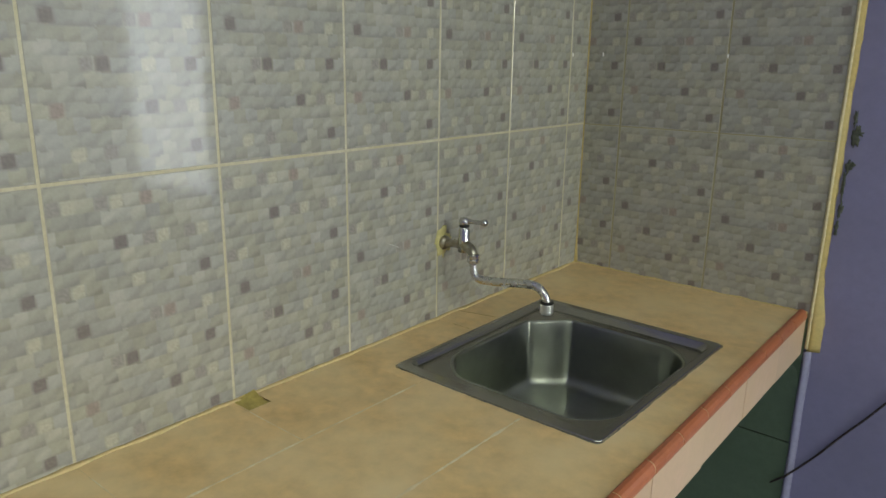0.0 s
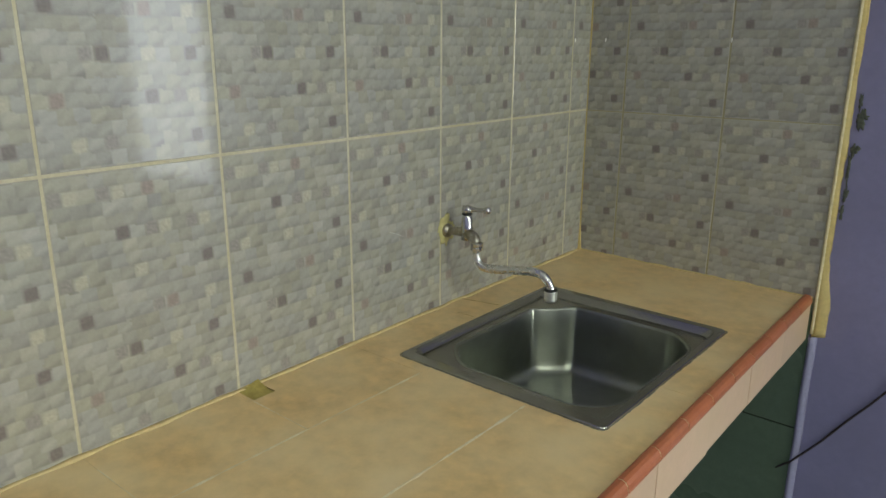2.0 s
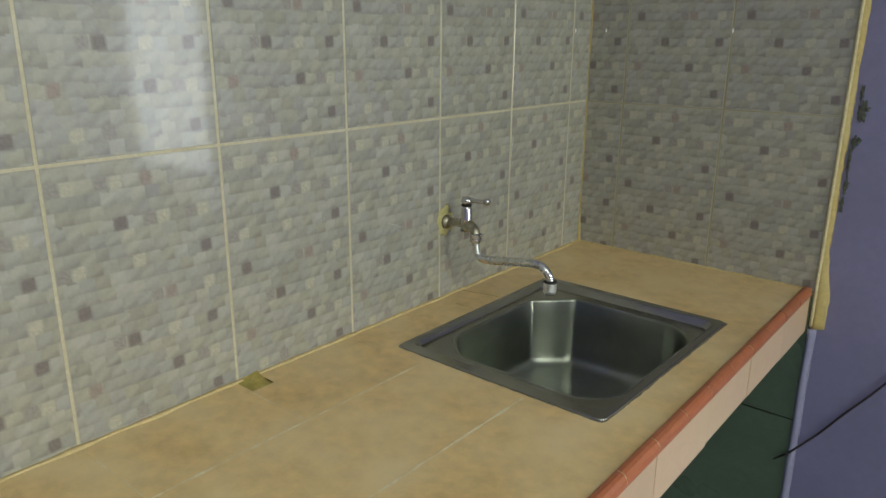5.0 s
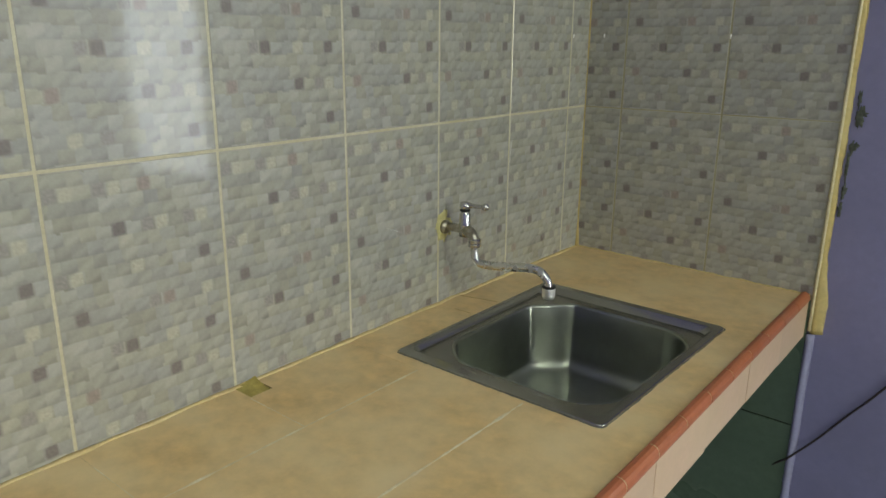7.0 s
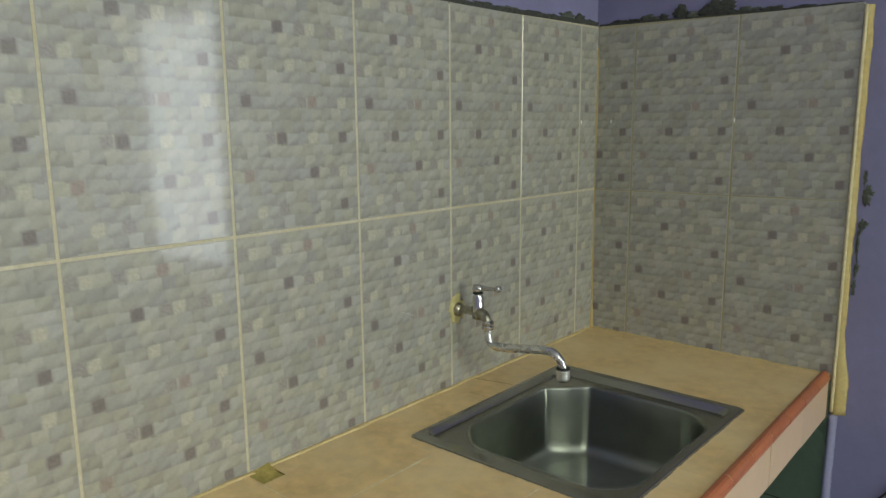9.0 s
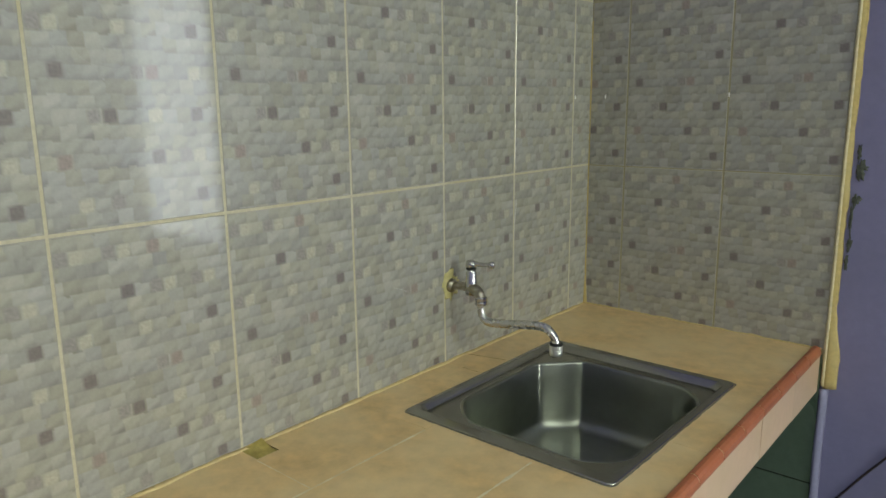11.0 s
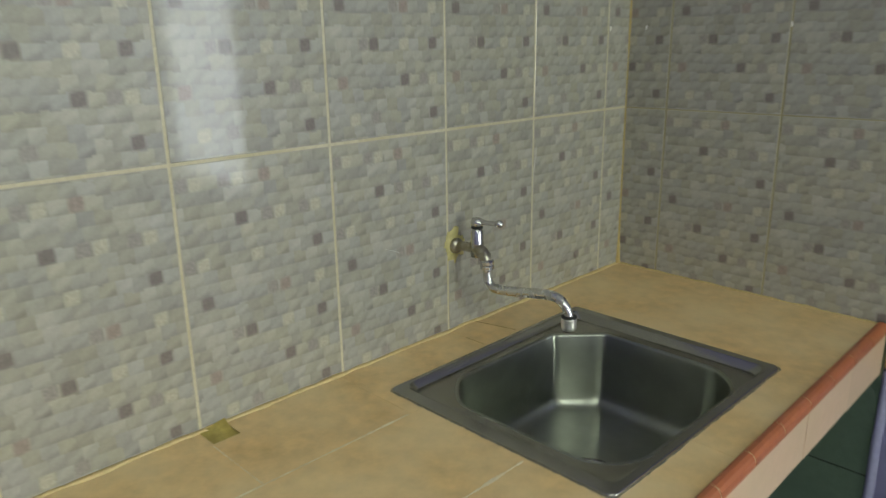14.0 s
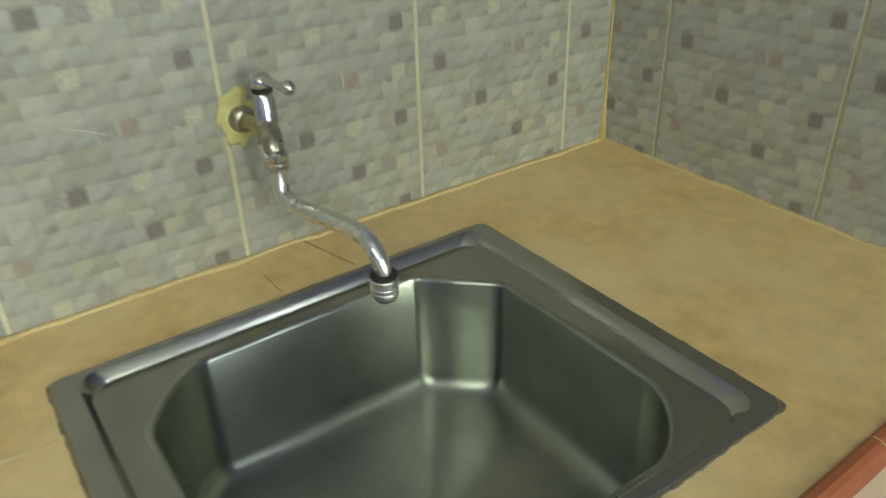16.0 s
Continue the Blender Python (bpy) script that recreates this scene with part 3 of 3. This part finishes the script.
# shade in the groove, put in as a thin black ring
part("seal_ring", lathe(bmesh.new(), [(0.0432, 0.6928), (0.0445, 0.6934), (0.0462, 0.6929)], pose(DX, DY, 0), 32, False), RUBBER_AND_SHADE, drain, "dark ring drawn for the groove round the drain", True)
# cement smears round the rim
bm = bmesh.new()
outer = rrect(SX0, SX1, SY0, SY1, 0.012, 0, 14)
dense = []
for (ax, ay, _), (bx, by, _) in zip(outer, outer[1:] + outer[:1]):
    n = max(1, int(math.hypot(bx - ax, by - ay) / 0.006))
    dense += [(ax + (bx - ax) * k / n, ay + (by - ay) * k / n) for k in range(n)]
cx, cy = (SX0 + SX1) / 2, (SY0 + SY1) / 2
def pushed(f, z, wob):
    out = []
    for x, y in dense:
        s = max(0.0004, f + wob * (0.55 * ns(x * 38, y * 38, 1) + 0.6 * ns(x * 140, y * 140, 4)))
        out.append((x + s * (1 if x > cx else -1) * (abs(x - cx) > abs(SX1 - cx) - 0.01), y + s * (1 if y > cy else -1) * (abs(y - cy) > abs(SY1 - cy) - 0.01), z))
    return out
rings(bm, [pushed(-0.004, 0.8494, 0.0), pushed(-0.0004, 0.8512, 0.0008), pushed(0.0010, 0.8508, 0.0016), pushed(0.0018, 0.8502, 0.0030)])
part("cement_bead", bm, CEMENT, sink, "grey cement smears", True)

# ---- tap ----
tap = thing("wall_tap", "chrome wall tap with a lever and long curved spout", "tap", at=(0, 0, 0))
TY = -0.571
yx = pose(0, -0.559, 1.021, 0, 90, 0)
part("flange", lathe(bmesh.new(), [(0.0145, 0.001), (0.0145, 0.004), (0.0135, 0.007), (0.0115, 0.009), (0.0105, 0.010)], yx, 28), OLDCHROME, tap, "chrome wall flange", True)
part("inlet", tube(bmesh.new(), [(0.004, -0.559, 1.021), (0.028, -0.560, 1.022), (0.050, -0.562, 1.022), (0.068, -0.565, 1.021), (0.082, -0.569, 1.016), (0.0880, TY, 1.007)], [0.0085, 0.0085, 0.0105, 0.0115, 0.0105, 0.0095], 20, 5), OLDCHROME, tap, "chrome inlet arm", True)
part("valve_body", lathe(bmesh.new(), [(0.0118, 1.006), (0.0118, 1.034), (0.0110, 1.036), (0.0110, 1.052), (0.0090, 1.055), (0.0085, 1.062)], pose(0.0575, -0.562, 0.002), 24), CHROME, tap, "chrome valve body", True)
lever = part("lever", tube(bmesh.new(), [(0.0495, -0.563, 1.072), (0.0615, -0.561, 1.073), (0.079, -0.558, 1.0725), (0.097, -0.555, 1.0735)], [0.0065, 0.006, 0.0042, 0.0045], 14, 5), CHROME, tap, "chrome lever", True)
part("lever_cap", lathe(bmesh.new(), [(0.0100, 1.062), (0.0112, 1.064), (0.0115, 1.069), (0.0095, 1.0740), (0.005, 1.0760)], pose(0.0575, -0.562, 0.003), 24), CHROME, lever, "", True)
part("stem_ring", lathe(bmesh.new(), [(0.0080, 1.0565), (0.0105, 1.0575), (0.0105, 1.0605), (0.0080, 1.0615)], pose(0.0575, -0.562, 0.003), 24), RUBBER_AND_SHADE, lever, "black stem ring", True)
bm = bmesh.new()
bmesh.ops.create_uvsphere(bm, u_segments=16, v_segments=10, radius=0.0075, matrix=pose(0.101, -0.554, 1.0735))
part("lever_knob", bm, CHROME, lever, "", True)
part("collar", lathe(bmesh.new(), [(0.010, 0.992), (0.0125, 0.994), (0.0125, 0.999), (0.0115, 1.0005), (0.0125, 1.002), (0.0125, 1.008), (0.0105, 1.010)], pose(0.0885, TY, 0), 12), CHROME, tap, "chrome coupling nut")
part("spout", tube(bmesh.new(), [(0.0885, TY, 1.000), (0.0890, TY, 0.984), (0.0925, TY, 0.970), (0.102, TY + 0.001, 0.9615), (0.120, TY + 0.003, 0.9605), (0.150, TY + 0.006, 0.9635), (0.185, TY + 0.010, 0.9685), (0.210, TY + 0.012, 0.9715), (0.229, TY + 0.014, 0.9695), (0.241, TY + 0.015, 0.961), (0.248, TY + 0.016, 0.950), (0.2505, TY + 0.016, 0.941)], [0.0074, 0.0076, 0.008, 0.0084, 0.0086, 0.0088, 0.0088, 0.0086, 0.0084, 0.008, 0.0076, 0.0074], 18, 6), SATIN, tap, "curved chrome spout", True)
noz = pose(0.2505, TY + 0.016, 0.0)
nozzle = part("nozzle", lathe(bmesh.new(), [(0.0118, 0.9405), (0.0125, 0.939), (0.0125, 0.933), (0.0121, 0.932), (0.0125, 0.931), (0.0125, 0.928), (0.0121, 0.927), (0.0125, 0.926), (0.0125, 0.923), (0.0112, 0.921), (0.0105, 0.919)], noz, 20), NOZZLE, tap, "ribbed chrome nozzle")
part("rubber_ring", lathe(bmesh.new(), [(0.0075, 0.9445), (0.0122, 0.9440), (0.0130, 0.942), (0.0122, 0.9402)], noz, 24), RUBBER_AND_SHADE, nozzle, "black rubber ring", True)
# black disc drawn for the shade inside the nozzle
part("outlet", lathe(bmesh.new(), [(0.0100, 0.9192), (0.0095, 0.9175)], noz, 20), RUBBER_AND_SHADE, nozzle, "dark outlet")
# the spout is turned a little along the wall
def eased(x, stops):
    for (a, p), (b, q) in zip(stops, stops[1:]):
        if x <= b:
            return p + (q - p) * max(0.0, (x - a) / (b - a))
    return stops[-1][1]


for ob in tap.children_recursive:
    for v in ob.data.vertices:
        x = v.co.x
        v.co.x += eased(x, ((0.012, 0.0), (0.05, -0.010), (0.10, -0.009), (0.25, -0.004)))
        v.co.y += eased(x, ((0.0, 0.004), (0.05, 0.016), (0.25, 0.018)))
        v.co.z -= 0.008


# ---- patches of mortar and grout ----
def splat(name, material, label, category, m, w, h, seed, thick=0.003, ragged=0.5, n=30, group="", square=False):
    """A lump that lies on a wall: local x along it, z up, -y out of it."""
    bm = bmesh.new()
    loops = []
    for f, t in ((1.0, 0.0), (0.93, 0.55), (0.7, 0.9), (0.35, 1.0)):
        lp = []
        for k in range(n):
            a = 2 * math.pi * k / n
            r = f * (1 if not square else 1 / max(abs(math.cos(a)), abs(math.sin(a))) ** 0.8) * (1 + ragged * ns(math.cos(a) * 1.7 + seed * 3.7, math.sin(a) * 1.7, seed) + ragged * 0.6 * ns(math.cos(a) * 5, math.sin(a) * 5, seed * 2.1))
            lp.append(m @ Vector((w / 2 * r * math.cos(a), -thick * t * (1 + 0.5 * ns(k * 0.9, f * 4, seed)), h / 2 * r * math.sin(a))))
        loops.append(lp)
    rings(bm, loops, True, True)
    return tagged(part(name, bm, material, None, "", True), label, category, group)


STAIN = mat("yellow_stain", (0.60, 0.55, 0.27), 0.65, vary=0.25, grain=80, bump=0.3, stain=(0.50, 0.45, 0.18), stain_scale=50)
splat("grout_patch", STAIN, "yellow grout patch round the tap's wall inlet", "grout", pose(0.0, -0.556, 1.017, 0, 0, 90), 0.050, 0.056, 3, 0.0011, 0.55, 60)
MOSS = mat("grey_green_mortar", (0.10, 0.11, 0.09), 0.95, vary=0.4, grain=140, bump=0.6)
# shadow on the mortar bed, put in as a thin dark strip
tagged(part("mortar_line", boxes(((0.0, 0.002, TOP + 0.002), (0.585, 0.0098, TOP + 0.0065)), ((-0.0098, -2.3, TOP + 0.002 + 0.0), (-0.002, 0.0, TOP + 0.0125))), MORTAR_AND_SHADOW), "dark strip for the shadow on the mortar above the tiles", "mortar", kind="structure")
for x, z, w, h, s in ((0.050, 1.629, 0.05, 0.015, 1), (0.088, 1.630, 0.035, 0.012, 2), (0.128, 1.633, 0.05, 0.022, 3), (0.165, 1.632, 0.02, 0.02, 4), (0.205, 1.640, 0.035, 0.045, 5), (0.232, 1.632, 0.03, 0.022, 6),
                      (0.285, 1.645, 0.07, 0.055, 7), (0.312, 1.636, 0.05, 0.03, 8), (0.36, 1.632, 0.05, 0.02, 9), (0.41, 1.628, 0.06, 0.016, 10), (0.47, 1.627, 0.07, 0.013, 11), (0.54, 1.626, 0.08, 0.010, 12)):
    splat("mortar_lump", MORTAR_AND_SHADOW if s % 3 else MOSS, "dark ragged mortar lump along the tile top", "mortar", pose(x, 0.0095, z - 0.003), w, h * 0.75, s, 0.005, 0.6, group="mortar lumps along the tile top")
for y, z, w, h, s in ((-0.03, 1.630, 0.05, 0.016, 13), (-0.075, 1.634, 0.045, 0.024, 14), (-0.135, 1.635, 0.055, 0.03, 15), (-0.20, 1.629, 0.07, 0.013, 16), (-0.28, 1.630, 0.08, 0.012, 17), (-0.37, 1.631, 0.09, 0.012, 18), (-0.46, 1.632, 0.08, 0.011, 19), (-0.55, 1.633, 0.08, 0.011, 20)):
    splat("mortar_lump", MORTAR_AND_SHADOW if s % 3 else MOSS, "dark ragged mortar lump along the tile top", "mortar", pose(-0.0095, y, z - 0.001, 0, 0, 90), w, h * 0.75, s, 0.005, 0.6, group="mortar lumps along the tile top")
for x, z, w, h, s in ((0.622, 1.236, 0.018, 0.040, 21), (0.629, 1.246, 0.013, 0.012, 22), (0.6185, 1.176, 0.013, 0.030, 23), (0.624, 1.182, 0.010, 0.012, 24), (0.613, 1.140, 0.007, 0.06, 25), (0.6145, 1.085, 0.010, 0.035, 26), (0.613, 1.045, 0.009, 0.030, 27), (0.617, 1.275, 0.008, 0.03, 28)):
    splat("mortar_smear", MOSS, "grey-green mortar smear beside the yellow edge", "mortar", pose(x, 0.0097, z), w, h, s, 0.003, 0.7, group="mortar smears on the purple wall")

# cable on the purple wall
cab = [(0.560, 0.002, 0.415), (0.580, -0.003, 0.436), (0.592, -0.008, 0.449), (0.615, 0.002, 0.476), (0.650, 0.0065, 0.522), (0.690, 0.0068, 0.583), (0.730, 0.0062, 0.640), (0.780, 0.006, 0.715), (0.86, 0.006, 0.82), (0.95, 0.006, 0.92)]
tagged(part("cable", tube(bmesh.new(), cab, 0.0024, 8, 4), mat("dark_cable", (0.03, 0.022, 0.025), 0.6, vary=0.2), None, "", True), "thin dark cable slung across the purple wall", "cable")

# a pale scratch on the wall tiles
GLINT = mat("white_glint", (0.92, 0.92, 0.9), 0.3, vary=0.03)
SCRATCH = mat("pale_scratch", (0.6, 0.6, 0.57), 0.4, vary=0.05)
for pts, r in (([(0.0003, -0.724, 1.043), (0.0003, -0.705, 1.036), (0.0004, -0.690, 1.029)], [0.0002, 0.0003, 0.0004]), ([(0.0003, -0.318, 1.165), (0.0003, -0.327, 1.12), (0.0003, -0.329, 1.06)], [0.0002, 0.0006, 0.0002])):
    tagged(part("scratch", tube(bmesh.new(), pts, r, 6, 4), SCRATCH, None, "", True), "pale scratch on the mosaic wall tiles", "scratch")
# bright glints on the tiles, put in as small white lumps
for m, sd in ((pose(0.0, -0.075, 1.388, 0, 0, 90), 31), (pose(0.041, 0.0, 1.388), 32), (pose(0.347, 0.0, 1.392), 33)):
    splat("paint_speck", GLINT, "tiny painted white glint on the wall tiles", "paint speck", m, 0.0035, 0.010, sd, 0.0012, 0.2, 12, "white specks on the tiles")
